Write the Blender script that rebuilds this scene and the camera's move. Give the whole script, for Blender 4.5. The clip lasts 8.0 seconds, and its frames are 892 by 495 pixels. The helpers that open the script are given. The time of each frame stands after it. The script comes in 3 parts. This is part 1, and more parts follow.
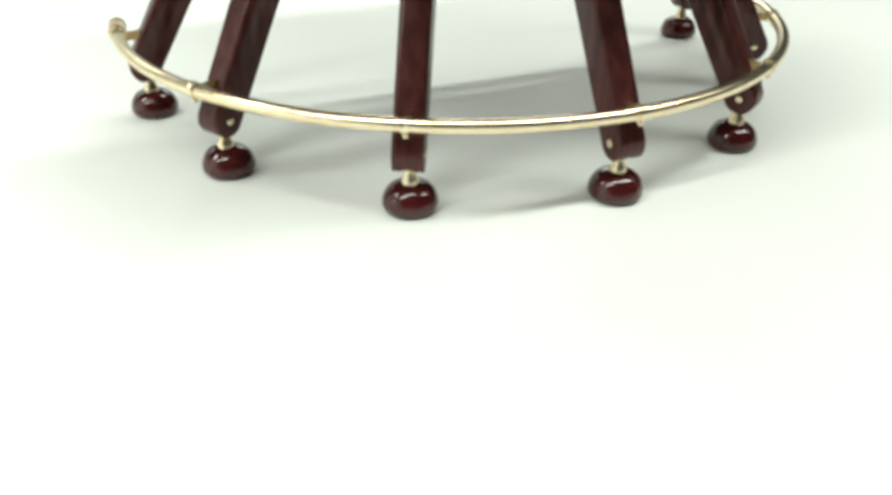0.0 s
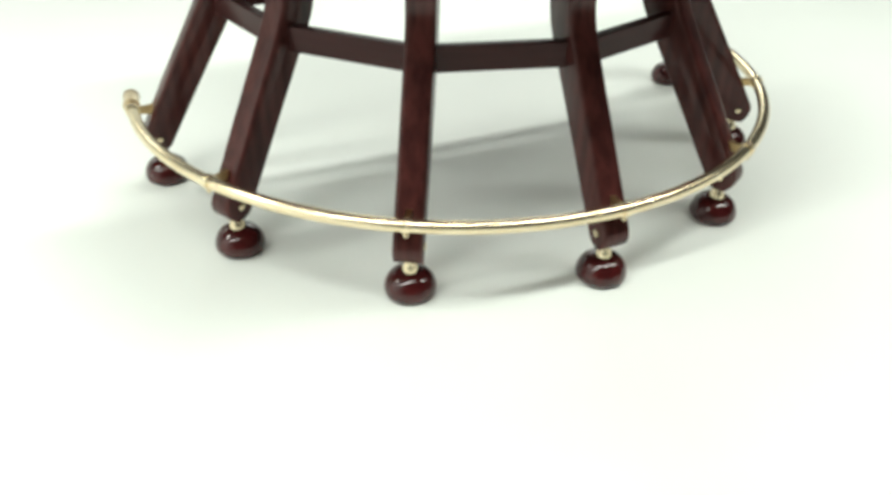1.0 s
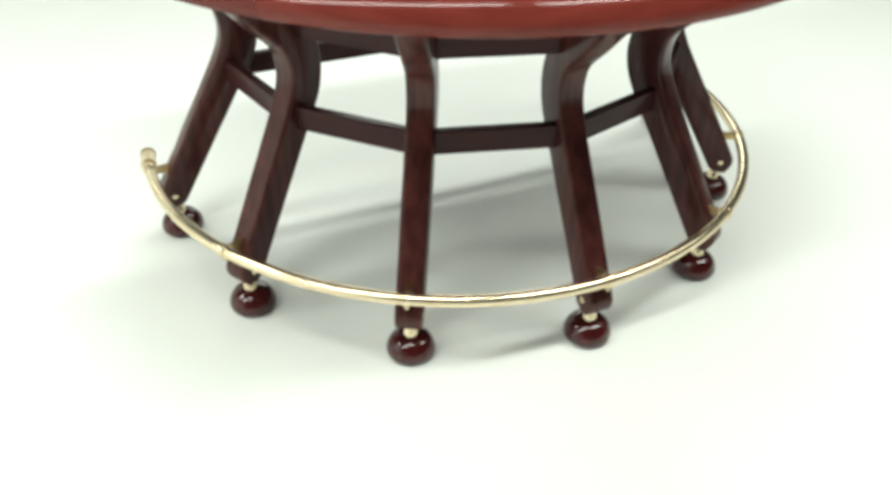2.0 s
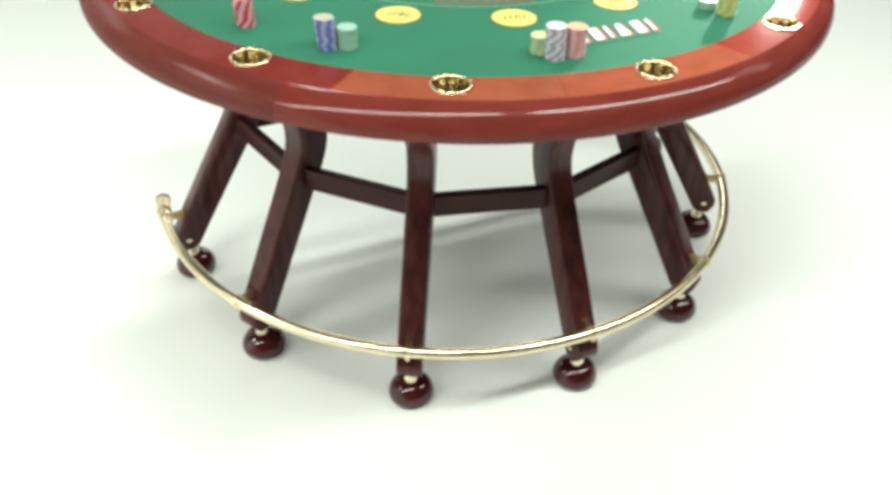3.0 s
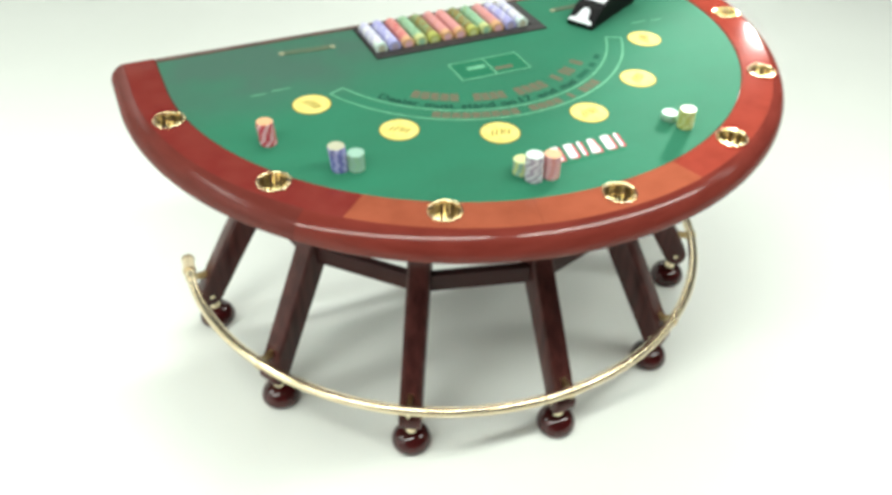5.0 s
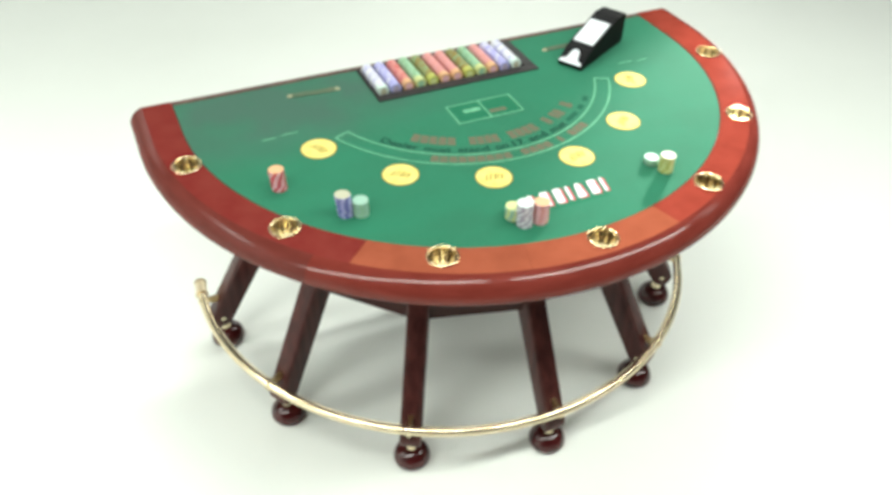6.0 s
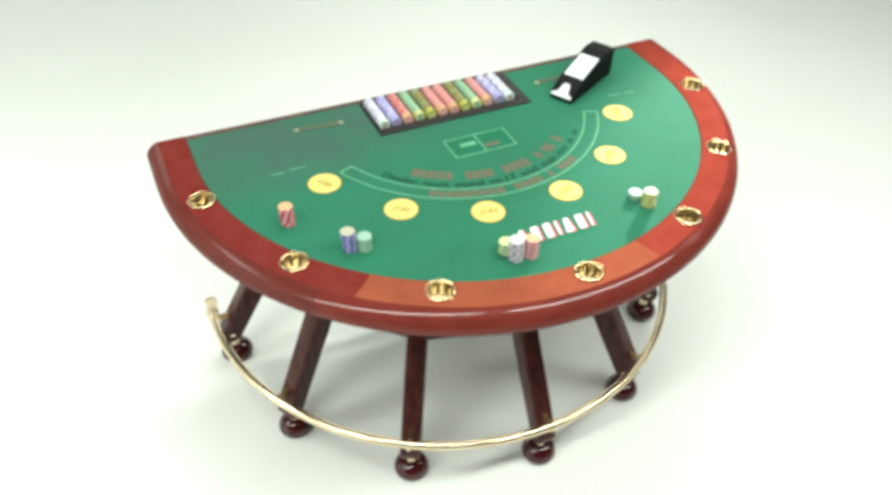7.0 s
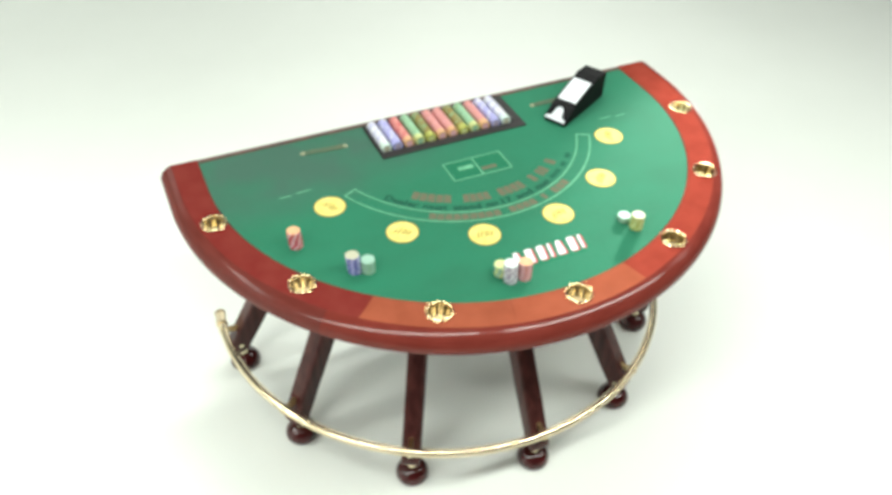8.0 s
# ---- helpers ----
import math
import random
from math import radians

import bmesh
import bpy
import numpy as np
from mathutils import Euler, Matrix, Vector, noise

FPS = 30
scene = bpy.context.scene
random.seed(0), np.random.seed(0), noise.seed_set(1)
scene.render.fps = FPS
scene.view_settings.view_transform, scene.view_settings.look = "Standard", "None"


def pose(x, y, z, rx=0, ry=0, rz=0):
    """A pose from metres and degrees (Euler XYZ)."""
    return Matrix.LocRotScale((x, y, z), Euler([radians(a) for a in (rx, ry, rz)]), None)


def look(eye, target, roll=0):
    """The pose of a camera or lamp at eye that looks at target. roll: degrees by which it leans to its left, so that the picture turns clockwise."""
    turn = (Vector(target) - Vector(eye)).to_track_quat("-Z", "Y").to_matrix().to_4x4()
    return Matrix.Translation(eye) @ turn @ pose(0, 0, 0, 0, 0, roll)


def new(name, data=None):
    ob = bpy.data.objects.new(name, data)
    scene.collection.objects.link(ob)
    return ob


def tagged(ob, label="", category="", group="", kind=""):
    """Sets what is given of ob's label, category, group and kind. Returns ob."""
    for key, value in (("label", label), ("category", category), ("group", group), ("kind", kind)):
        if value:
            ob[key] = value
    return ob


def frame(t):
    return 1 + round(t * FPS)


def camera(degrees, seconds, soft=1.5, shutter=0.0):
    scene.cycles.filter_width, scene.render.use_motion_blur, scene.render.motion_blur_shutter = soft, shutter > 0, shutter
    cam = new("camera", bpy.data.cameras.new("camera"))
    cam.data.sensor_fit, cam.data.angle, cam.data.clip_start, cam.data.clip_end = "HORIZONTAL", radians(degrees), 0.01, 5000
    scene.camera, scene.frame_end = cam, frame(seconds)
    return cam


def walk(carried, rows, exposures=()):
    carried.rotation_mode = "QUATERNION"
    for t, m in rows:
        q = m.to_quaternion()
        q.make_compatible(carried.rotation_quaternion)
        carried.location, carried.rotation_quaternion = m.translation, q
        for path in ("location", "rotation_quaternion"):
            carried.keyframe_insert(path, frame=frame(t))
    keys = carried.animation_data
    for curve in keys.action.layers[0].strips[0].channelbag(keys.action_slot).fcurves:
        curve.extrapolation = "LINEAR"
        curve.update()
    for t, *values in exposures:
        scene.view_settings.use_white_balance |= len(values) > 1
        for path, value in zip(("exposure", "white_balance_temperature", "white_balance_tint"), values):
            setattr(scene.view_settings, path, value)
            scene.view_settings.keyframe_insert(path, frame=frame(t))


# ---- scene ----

# camera and its way: seconds, place, pitch, lean, heading
cam = camera(57.04, 8.0, soft=3.6, shutter=0.5)
PATH = [
    (0.0, -0.9434, -1.9937, 0.7801, -30.884, -0.724, -24.188),
    (0.5, -0.9358, -1.9814, 0.9119, -32.061, -0.731, -24.193),
    (1.0, -0.9334, -1.9675, 1.0628, -33.544, -0.866, -24.224),
    (1.5, -0.9300, -1.9630, 1.1943, -34.642, -0.899, -24.182),
    (3.0, -0.9338, -1.9656, 1.5624, -37.445, -1.068, -24.192),
    (3.5, -0.9351, -1.9759, 1.6546, -37.904, -0.996, -24.216),
    (4.0, -0.9411, -1.9848, 1.7522, -38.453, -1.008, -24.309),
    (4.5, -0.9454, -1.9956, 1.8429, -38.946, -1.036, -24.276),
    (6.0, -0.9695, -2.0512, 2.1292, -40.138, -1.061, -24.352),
    (6.5, -0.9814, -2.0712, 2.2224, -40.526, -1.134, -24.383),
    (7.0, -0.9901, -2.0940, 2.3112, -40.808, -1.153, -24.422),
    (7.5, -0.9980, -2.1178, 2.3899, -41.083, -1.125, -24.393),
    (8.0, -1.0085, -2.1382, 2.4595, -41.299, -1.146, -24.398),
]
walk(cam, [(t, pose(x, y, z, 90 + pitch, lean, heading)) for t, x, y, z, pitch, lean, heading in PATH])

# ---- light: a white studio under rows of ceiling strips, with one spotlight behind the table and added fill lamps ----
world = bpy.data.worlds.new("studio_air")
scene.world = world
world.use_nodes = True
world.node_tree.nodes["Background"].inputs[0].default_value = (0.9, 1.0, 0.95, 1)
world.node_tree.nodes["Background"].inputs[1].default_value = 0.3
scene.view_settings.exposure = 0.05


def area_lamp(name, eye, target, sx, sy, watts, colour=(1, 1, 1)):
    data = bpy.data.lights.new(name, "AREA")
    data.shape, data.size, data.size_y, data.energy, data.color = "RECTANGLE", sx, sy, watts, colour
    ob = new(name, data)
    ob.matrix_world = look(eye, target)
    return ob


# rows of long, narrow ceiling strips, slightly green
TUBE_LIGHT = (0.965, 1.0, 0.935)
for x, y, length, watts in ((-2.50, -1.58, 4.5, 120), (1.72, -1.75, 3.3, 101)):
    area_lamp("front_strip", (x, y, 3.3), (x, y, 0), length, 0.24, watts, TUBE_LIGHT)
area_lamp("middle_strip", (0.95, 0.87, 3.4), (0.95, 0.87, 0), 3.8, 0.30, 84, TUBE_LIGHT)
# added fill, no known source: evens out the floor behind the table
for x, watts in ((-3.2, 47), (2.9, 80)):
    area_lamp("back_fill", (x, 5.3, 3.4), (x, 5.3, 0), 3.2, 0.9, watts, TUBE_LIGHT)
# an added lamp turned to the white west wall, whose bounce fills the left side
area_lamp("west_wall_fill", (-4.9, 0.2, 3.6), (-6.0, 0.2, 1.6), 0.4, 7.0, 210, TUBE_LIGHT)
# weak fill added on the right, with no source known there
area_lamp("east_fill", (5.2, -1.6, 3.4), (4.8, -1.4, 0), 0.6, 3.5, 18, TUBE_LIGHT)
# one spotlight hung beyond the table, low over the felt
spot_data = bpy.data.lights.new("spotlight", "SPOT")
spot_data.energy, spot_data.color, spot_data.spot_size, spot_data.spot_blend, spot_data.shadow_soft_size = 1030, (1, 0.99, 0.95), radians(14), 0.9, 0.085
new("spotlight", spot_data).matrix_world = look((2.57, 1.28, 1.81), (0.80, -0.26, 1.02))

# ---- materials ----


def material(name, colour, rough=0.5, metal=0.0, coat=0.0, gloss=0.04, dark=None, grain=(8, 8, 8), mix=(0.35, 0.65), bump=0.0, bump_scale=60,
             sheen=0.0, spec=0.5, detail=5):
    m = bpy.data.materials.new(name)
    m.use_nodes = True
    nt = m.node_tree
    b = nt.nodes["Principled BSDF"]
    b.inputs["Base Color"].default_value = (*colour, 1)
    b.inputs["Roughness"].default_value = rough
    b.inputs["Metallic"].default_value = metal
    b.inputs["Coat Weight"].default_value = coat
    b.inputs["Coat Roughness"].default_value = gloss
    b.inputs["Sheen Weight"].default_value = sheen
    b.inputs["Specular IOR Level"].default_value = spec
    co = nt.nodes.new("ShaderNodeTexCoord")
    if dark:
        mp = nt.nodes.new("ShaderNodeMapping")
        mp.inputs["Scale"].default_value = grain
        nz = nt.nodes.new("ShaderNodeTexNoise")
        nz.inputs["Scale"].default_value = 1.0
        nz.inputs["Detail"].default_value = detail
        rp = nt.nodes.new("ShaderNodeMapRange")
        rp.inputs[1].default_value, rp.inputs[2].default_value = mix
        mx = nt.nodes.new("ShaderNodeMix")
        mx.data_type = "RGBA"
        mx.inputs[6].default_value, mx.inputs[7].default_value = (*dark, 1), (*colour, 1)
        nt.links.new(co.outputs["Object"], mp.inputs[0])
        nt.links.new(mp.outputs[0], nz.inputs["Vector"])
        nt.links.new(nz.outputs[0], rp.inputs[0])
        nt.links.new(rp.outputs[0], mx.inputs[0])
        nt.links.new(mx.outputs[2], b.inputs["Base Color"])
    if bump:
        n2 = nt.nodes.new("ShaderNodeTexNoise")
        n2.inputs["Scale"].default_value = bump_scale
        n2.inputs["Detail"].default_value = 4
        bp = nt.nodes.new("ShaderNodeBump")
        bp.inputs["Strength"].default_value = bump
        bp.inputs["Distance"].default_value = 0.002
        nt.links.new(co.outputs["Object"], n2.inputs["Vector"])
        nt.links.new(n2.outputs[0], bp.inputs["Height"])
        nt.links.new(bp.outputs[0], b.inputs["Normal"])
    return m


FLOOR = material("white_floor_paint", (0.827, 0.864, 0.812), 0.45, dark=(0.797, 0.834, 0.782), grain=(0.9, 0.9, 0.9), bump=0.05, bump_scale=40)
WALLS = material("charcoal_wall_paint", (0.045, 0.045, 0.047), 0.8, dark=(0.038, 0.038, 0.040), grain=(1, 1, 1))
BACKDROP = material("white_wall_paint", (0.80, 0.82, 0.80), 0.8, dark=(0.76, 0.78, 0.76), grain=(0.8, 0.8, 0.8))
FELT = material("green_felt", (0.0205, 0.167, 0.092), 0.95, dark=(0.021, 0.146, 0.081), grain=(3.5, 6, 6), bump=0.4, bump_scale=900, sheen=0.1, spec=0.1)
nt = FELT.node_tree
geo = nt.nodes.new("ShaderNodeTexCoord")
shift = nt.nodes.new("ShaderNodeMapping")
shift.inputs["Location"].default_value = (0.75, -0.10, 0)
shift.inputs["Scale"].default_value = (1.35, 3.0, 0)
blob = nt.nodes.new("ShaderNodeTexGradient")
blob.gradient_type = "SPHERICAL"
smear = nt.nodes.new("ShaderNodeTexNoise")
smear.inputs["Scale"].default_value, smear.inputs["Detail"].default_value = 7.0, 5
times = nt.nodes.new("ShaderNodeMath")
times.operation = "MULTIPLY"
wear = nt.nodes.new("ShaderNodeMapRange")
wear.inputs[1].default_value, wear.inputs[2].default_value, wear.inputs[4].default_value = 0.03, 0.40, 0.85
worn = nt.nodes.new("ShaderNodeMix")
worn.data_type = "RGBA"
worn.inputs[7].default_value = (0.050, 0.112, 0.084, 1)   # dusty, rubbed pile
clean = nt.nodes["Principled BSDF"].inputs["Base Color"].links[0].from_socket
nt.links.new(geo.outputs["Object"], shift.inputs[0])
nt.links.new(shift.outputs[0], blob.inputs[0])
nt.links.new(geo.outputs["Object"], smear.inputs["Vector"])
nt.links.new(blob.outputs["Fac"], times.inputs[0])
nt.links.new(smear.outputs[0], times.inputs[1])
nt.links.new(times.outputs[0], wear.inputs[0])
nt.links.new(wear.outputs[0], worn.inputs[0])
nt.links.new(clean, worn.inputs[6])
nt.links.new(worn.outputs[2], nt.nodes["Principled BSDF"].inputs["Base Color"])
MAHOGANY = material("red_mahogany", (0.265, 0.045, 0.029), 0.4, coat=0.7, gloss=0.045, spec=0.0, dark=(0.225, 0.036, 0.023), grain=(16, 16, 60))
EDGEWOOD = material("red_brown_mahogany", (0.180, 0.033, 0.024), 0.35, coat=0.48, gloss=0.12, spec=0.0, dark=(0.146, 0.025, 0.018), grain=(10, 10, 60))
# the edge wood again, its left-side shade put into a darker colour
EDGESHADED = material("shade_toned_mahogany", (0.142, 0.031, 0.0240), 0.38, coat=0.36, gloss=0.20, spec=0.0, dark=(0.114, 0.024, 0.018), grain=(10, 10, 60))
WORNEDGE = material("worn_dull_mahogany", (0.15, 0.085, 0.07), 0.6, spec=0.2, dark=(0.09, 0.06, 0.05), grain=(25, 25, 25))
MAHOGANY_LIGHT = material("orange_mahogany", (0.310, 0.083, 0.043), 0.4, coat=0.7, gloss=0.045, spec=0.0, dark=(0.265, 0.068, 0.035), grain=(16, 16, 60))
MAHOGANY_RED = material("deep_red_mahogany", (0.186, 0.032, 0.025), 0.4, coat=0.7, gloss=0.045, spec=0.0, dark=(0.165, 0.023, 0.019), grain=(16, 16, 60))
LEGWOOD = material("dark_mahogany", (0.088, 0.0260, 0.0225), 0.35, coat=0.5, gloss=0.13, spec=0.05, dark=(0.046, 0.013, 0.012), grain=(40, 40, 3), bump=0.02, bump_scale=30)
BOARDWOOD = material("dark_mahogany_board", (0.052, 0.0165, 0.0155), 0.4, coat=0.25, gloss=0.15, spec=0.05, dark=(0.038, 0.0115, 0.011), grain=(3, 40, 40), bump=0.02, bump_scale=30)
BALLWOOD = material("dark_red_lacquer", (0.065, 0.009, 0.009), 0.2, coat=1.0, spec=0.05, dark=(0.040, 0.006, 0.006), grain=(22, 22, 22))
BRASS = material("polished_brass", (0.90, 0.78, 0.55), 0.25, 1.0, dark=(0.84, 0.69, 0.45), grain=(30, 30, 30))
GOLD = material("gold_plated_brass", (0.93, 0.76, 0.45), 0.09, 1.0, dark=(0.91, 0.75, 0.47), grain=(40, 40, 40))
WELL = material("fluted_brass", (0.95, 0.86, 0.62), 0.14, 1.0, dark=(0.92, 0.81, 0.54), grain=(60, 60, 8))
# dark colour for reflection streaks painted into the cup wall
STREAK = material("dark_reflection_streak", (0.115, 0.070, 0.025), 0.4, 0.6, dark=(0.07, 0.042, 0.016), grain=(60, 60, 8))
CUPBASE = material("brushed_brass", (0.80, 0.66, 0.40), 0.45, 0.6, dark=(0.68, 0.53, 0.30), grain=(60, 60, 60))
SLEEVE = material("pale_brass", (0.86, 0.74, 0.52), 0.32, 0.8, dark=(0.78, 0.64, 0.42), grain=(40, 40, 40))
BRONZE = material("dull_bronze", (0.52, 0.38, 0.19), 0.38, 1.0, dark=(0.40, 0.28, 0.13), grain=(60, 60, 60))
BLACK = material("black_plastic", (0.006, 0.006, 0.007), 0.6, spec=0.12, dark=(0.009, 0.009, 0.009), grain=(30, 30, 30), bump=0.1, bump_scale=300)
TRAYBLACK = material("black_painted_wood", (0.014, 0.012, 0.012), 0.5, spec=0.3, dark=(0.02, 0.017, 0.017), grain=(20, 20, 20))
CARD = material("white_card", (0.70, 0.71, 0.74), 0.5, dark=(0.66, 0.73, 0.76), grain=(60, 60, 60))
YELLOW = material("yellow_print", (0.74, 0.63, 0.21), 0.85, dark=(0.69, 0.56, 0.15), grain=(40, 40, 40), spec=0.1)
SPOTINK = material("brown_print", (0.20, 0.145, 0.03), 0.85, spec=0.1)
OCHRE = material("ochre_print", (0.17, 0.155, 0.045), 0.85, spec=0.1)
WHITEPRINT = material("pale_green_print", (0.17, 0.44, 0.27), 0.9, dark=(0.12, 0.36, 0.21), grain=(50, 50, 50), spec=0.1)
DARKPRINT = material("dark_green_print", (0.020, 0.150, 0.080), 0.9, spec=0.1)
INKPRINT = material("black_print", (0.016, 0.075, 0.050), 0.9, spec=0.1)
FADEDINK = material("faded_black_print", (0.019, 0.112, 0.068), 0.9, spec=0.1)
REDPRINT = material("faded_red_print", (0.175, 0.120, 0.085), 0.9, dark=(0.09, 0.14, 0.085), grain=(210, 210, 210), spec=0.1)
SIGNWHITE = material("white_print", (0.74, 0.73, 0.73), 0.8, spec=0.1)
SIGNRED = material("crimson_print", (0.50, 0.05, 0.08), 0.8, spec=0.1)
SLOTBROWN = material("brown_slot_plate", (0.105, 0.125, 0.075), 0.6, spec=0.15, dark=(0.065, 0.115, 0.070), grain=(30, 30, 30))
SLOTEND = material("tarnished_brass", (0.34, 0.33, 0.21), 0.6, 0.3, dark=(0.30, 0.32, 0.20), grain=(90, 90, 90))
CHIP = {
    "red": material("red_chip", (0.50, 0.035, 0.060), 0.45), "blue": material("blue_chip", (0.12, 0.13, 0.40), 0.45),
    "green": material("green_chip", (0.27, 0.48, 0.31), 0.45), "white": material("white_chip", (0.66, 0.66, 0.69), 0.45),
    "pink": material("pink_chip", (0.62, 0.28, 0.28), 0.45), "gold": material("olive_gold_chip", (0.42, 0.44, 0.10), 0.45),
    "cream": material("cream_inlay", (0.42, 0.42, 0.30), 0.5), "lilac": material("lilac_chip", (0.36, 0.36, 0.64), 0.45),
    "mint": material("mint_inlay", (0.28, 0.47, 0.37), 0.5), "orange": material("orange_inlay", (0.66, 0.38, 0.20), 0.5),
    "coral": material("coral_chip", (0.60, 0.25, 0.22), 0.45), "sage": material("sage_green_chip", (0.22, 0.38, 0.20), 0.45),
    "grey": material("grey_inset", (0.36, 0.31, 0.40), 0.5), "olive": material("dark_olive_chip", (0.24, 0.19, 0.05), 0.45),
    "frost": material("pale_mint_inlay", (0.60, 0.72, 0.66), 0.5),
    "rose": material("pale_rose_inset", (0.68, 0.40, 0.44), 0.5), "lime": material("lime_inset", (0.54, 0.60, 0.26), 0.5),
}

# ---- building helpers ----


def link_mesh(name, bm, mat, smooth=False, recalc=True):
    if recalc:
        bmesh.ops.recalc_face_normals(bm, faces=bm.faces)
    me = bpy.data.meshes.new(name)
    bm.to_mesh(me)
    bm.free()
    for m in mat if isinstance(mat, (list, tuple)) else [mat]:
        me.materials.append(m)
    if smooth:
        me.shade_smooth()
        me.set_sharp_from_angle(angle=radians(40))
    return new(name, me)


def part(name, bm, mat, parent, label="", smooth=False, m=None):
    ob = link_mesh(name, bm, mat, smooth)
    ob.parent = parent
    if m is not None:
        ob.matrix_basis = m
    if label:
        ob["label"] = label
    return ob


def same_part(name, ob, parent, m=None):
    """Another part on the mesh of ob."""
    c = new(name, ob.data)
    c.parent = parent
    c.matrix_basis = m if m is not None else ob.matrix_basis.copy()
    if "label" in ob:
        c["label"] = ob["label"]
    return c


def box(bm, x0, x1, y0, y1, z0, z1, bevel=0.0):
    r = bmesh.ops.create_cube(bm, size=1)
    bmesh.ops.transform(bm, matrix=Matrix.LocRotScale(((x0 + x1) / 2, (y0 + y1) / 2, (z0 + z1) / 2), None, (x1 - x0, y1 - y0, z1 - z0)), verts=r["verts"])
    if bevel:
        bmesh.ops.bevel(bm, geom=list({e for v in r["verts"] for e in v.link_edges}), offset=bevel, segments=2, affect="EDGES", profile=0.5)


def loft(bm, rings, closed=True, cap=True):
    """Joins rings of equal length by quads."""
    made = [[bm.verts.new(p) for p in ring] for ring in rings]
    n = len(made[0])
    for a, b in zip(made, made[1:]):
        for i in range(n if closed else n - 1):
            bm.faces.new((a[i], a[(i + 1) % n], b[(i + 1) % n], b[i]))
    if cap:
        bm.faces.new(made[0][::-1])
        bm.faces.new(made[-1])
    return made


def lathe(bm, profile, seg=32, lobes=None):
    """Turns (r, z) round the z axis."""
    rings = []
    for k, (r, z) in enumerate(profile):
        ring = []
        for i in range(seg):
            a = 2 * math.pi * i / seg
            ring.append((r * math.cos(a), r * math.sin(a), z + (lobes(k, a) if lobes else 0)))
        rings.append(ring)
    loft(bm, rings, True, False)


def polar(r, az, z=0.0, cy=0.0):
    """A point r from the axis (0, cy), az degrees from the front towards +x."""
    a = radians(az)
    return Vector((r * math.sin(a), cy - r * math.cos(a), z))


def spline(points, n):
    """Catmull-Rom through points, n samples a span."""
    p = [Vector(q) for q in points]
    p = [2 * p[0] - p[1], *p, 2 * p[-1] - p[-2]]
    out = []
    for i in range(1, len(p) - 2):
        for k in range(n):
            t = k / n
            out.append(0.5 * (2 * p[i] + (p[i + 1] - p[i - 1]) * t + (2 * p[i - 1] - 5 * p[i] + 4 * p[i + 1] - p[i + 2]) * t * t
                              + (3 * p[i] - p[i - 1] - 3 * p[i + 1] + p[i + 2]) * t ** 3))
    out.append(p[-2])
    return out


# ---- the studio ----
bm = bmesh.new()
bmesh.ops.create_grid(bm, x_segments=24, y_segments=24, size=6.0)
tagged(link_mesh("floor", bm, FLOOR), "seamless white painted studio floor, softly lit", "floor", kind="structure")
# unseen shell: white walls bounce fill light, charcoal ones keep reflections dark
for name, dims in (("wall_north", (-6, 6, 6, 6.15, 0, 3.8)), ("wall_south", (-6, 6, -6.15, -6, 0, 3.8)), ("wall_east", (6, 6.15, -6.15, 6.15, 0, 3.8)),
                   ("wall_west", (-6.15, -6, -6.15, 6.15, 0, 3.8)), ("ceiling", (-6.15, 6.15, -6.15, 6.15, 3.8, 3.95))):
    bm = bmesh.new()
    box(bm, *dims)
    pale = name in ("wall_north", "wall_west")
    tagged(link_mesh(name, bm, BACKDROP if pale else WALLS), ("unseen white light-bouncing studio " if pale else "plain charcoal painted studio ") + name.split("_")[0], name.split("_")[0], kind="structure")

# ---- the card table ----
TOP = 0.910          # felt
S_FLAT = 0.68                               # share of the rail that is flat
CY_IN, CY_OUT = -0.019, 0.011               # centres of the felt's edge and of the outer edge
Y_BACK = 0.157
LEG_CY = 0.058       # axis of the legs and the foot rail
# each leg: its foot (x, y) and the way that it faces, degrees from the front
LEGS = [(-0.8085, 0.084, -90.0), (-0.7065, -0.332, -61.4), (-0.4070, -0.647, -30.0), (0.0080, -0.760, -0.4), (0.4145, -0.648, 29.4), (0.7120, -0.3420, 60.8),
        (0.8700, 0.140, 93.0)]

table = tagged(new("card_table"), "half-round mahogany blackjack table with green felt and brass foot rail", "table")


def felt_radius(az):
    """The felt's edge is nearly a half circle, a little fuller on one side."""
    return 0.802 - 0.012 * math.sin(radians(az))


def rim_radius(az):
    """The outer edge, a rounded D that is fullest towards the front."""
    a = radians(az)
    return 0.962 + 0.004 * math.sin(a) - 0.020 * math.cos(a) + 0.0217 * math.cos(2 * a) - 0.0175 * math.sin(2 * a)


def d_path(az0, az1, step=2.0):
    """Stations along the half-round outline; past 90 degrees it runs straight to the back."""
    n = max(2, int(abs(az1 - az0) / step) + 1)
    return [az0 + (az1 - az0) * i / (n - 1) for i in range(n)]


def d_point(share, az, z):
    """share: 0 at the felt, 1 at the outer edge. Beyond 90 degrees the path is straight and ends at the back edge."""
    turn = max(-90, min(90, az))
    r, cy = felt_radius(turn) + (rim_radius(turn) - felt_radius(turn)) * share, CY_IN + (CY_OUT - CY_IN) * share
    if abs(az) <= 90:
        return polar(r, az, z, cy)
    return Vector((math.copysign(r, az), cy + (Y_BACK - cy) * (abs(az) - 90) / 10, z))


def d_sweep(bm, profile, az0, az1, step=2.0):
    loft(bm, [[d_point(u, az, z) for u, z in profile] for az in d_path(az0, az1, step)])


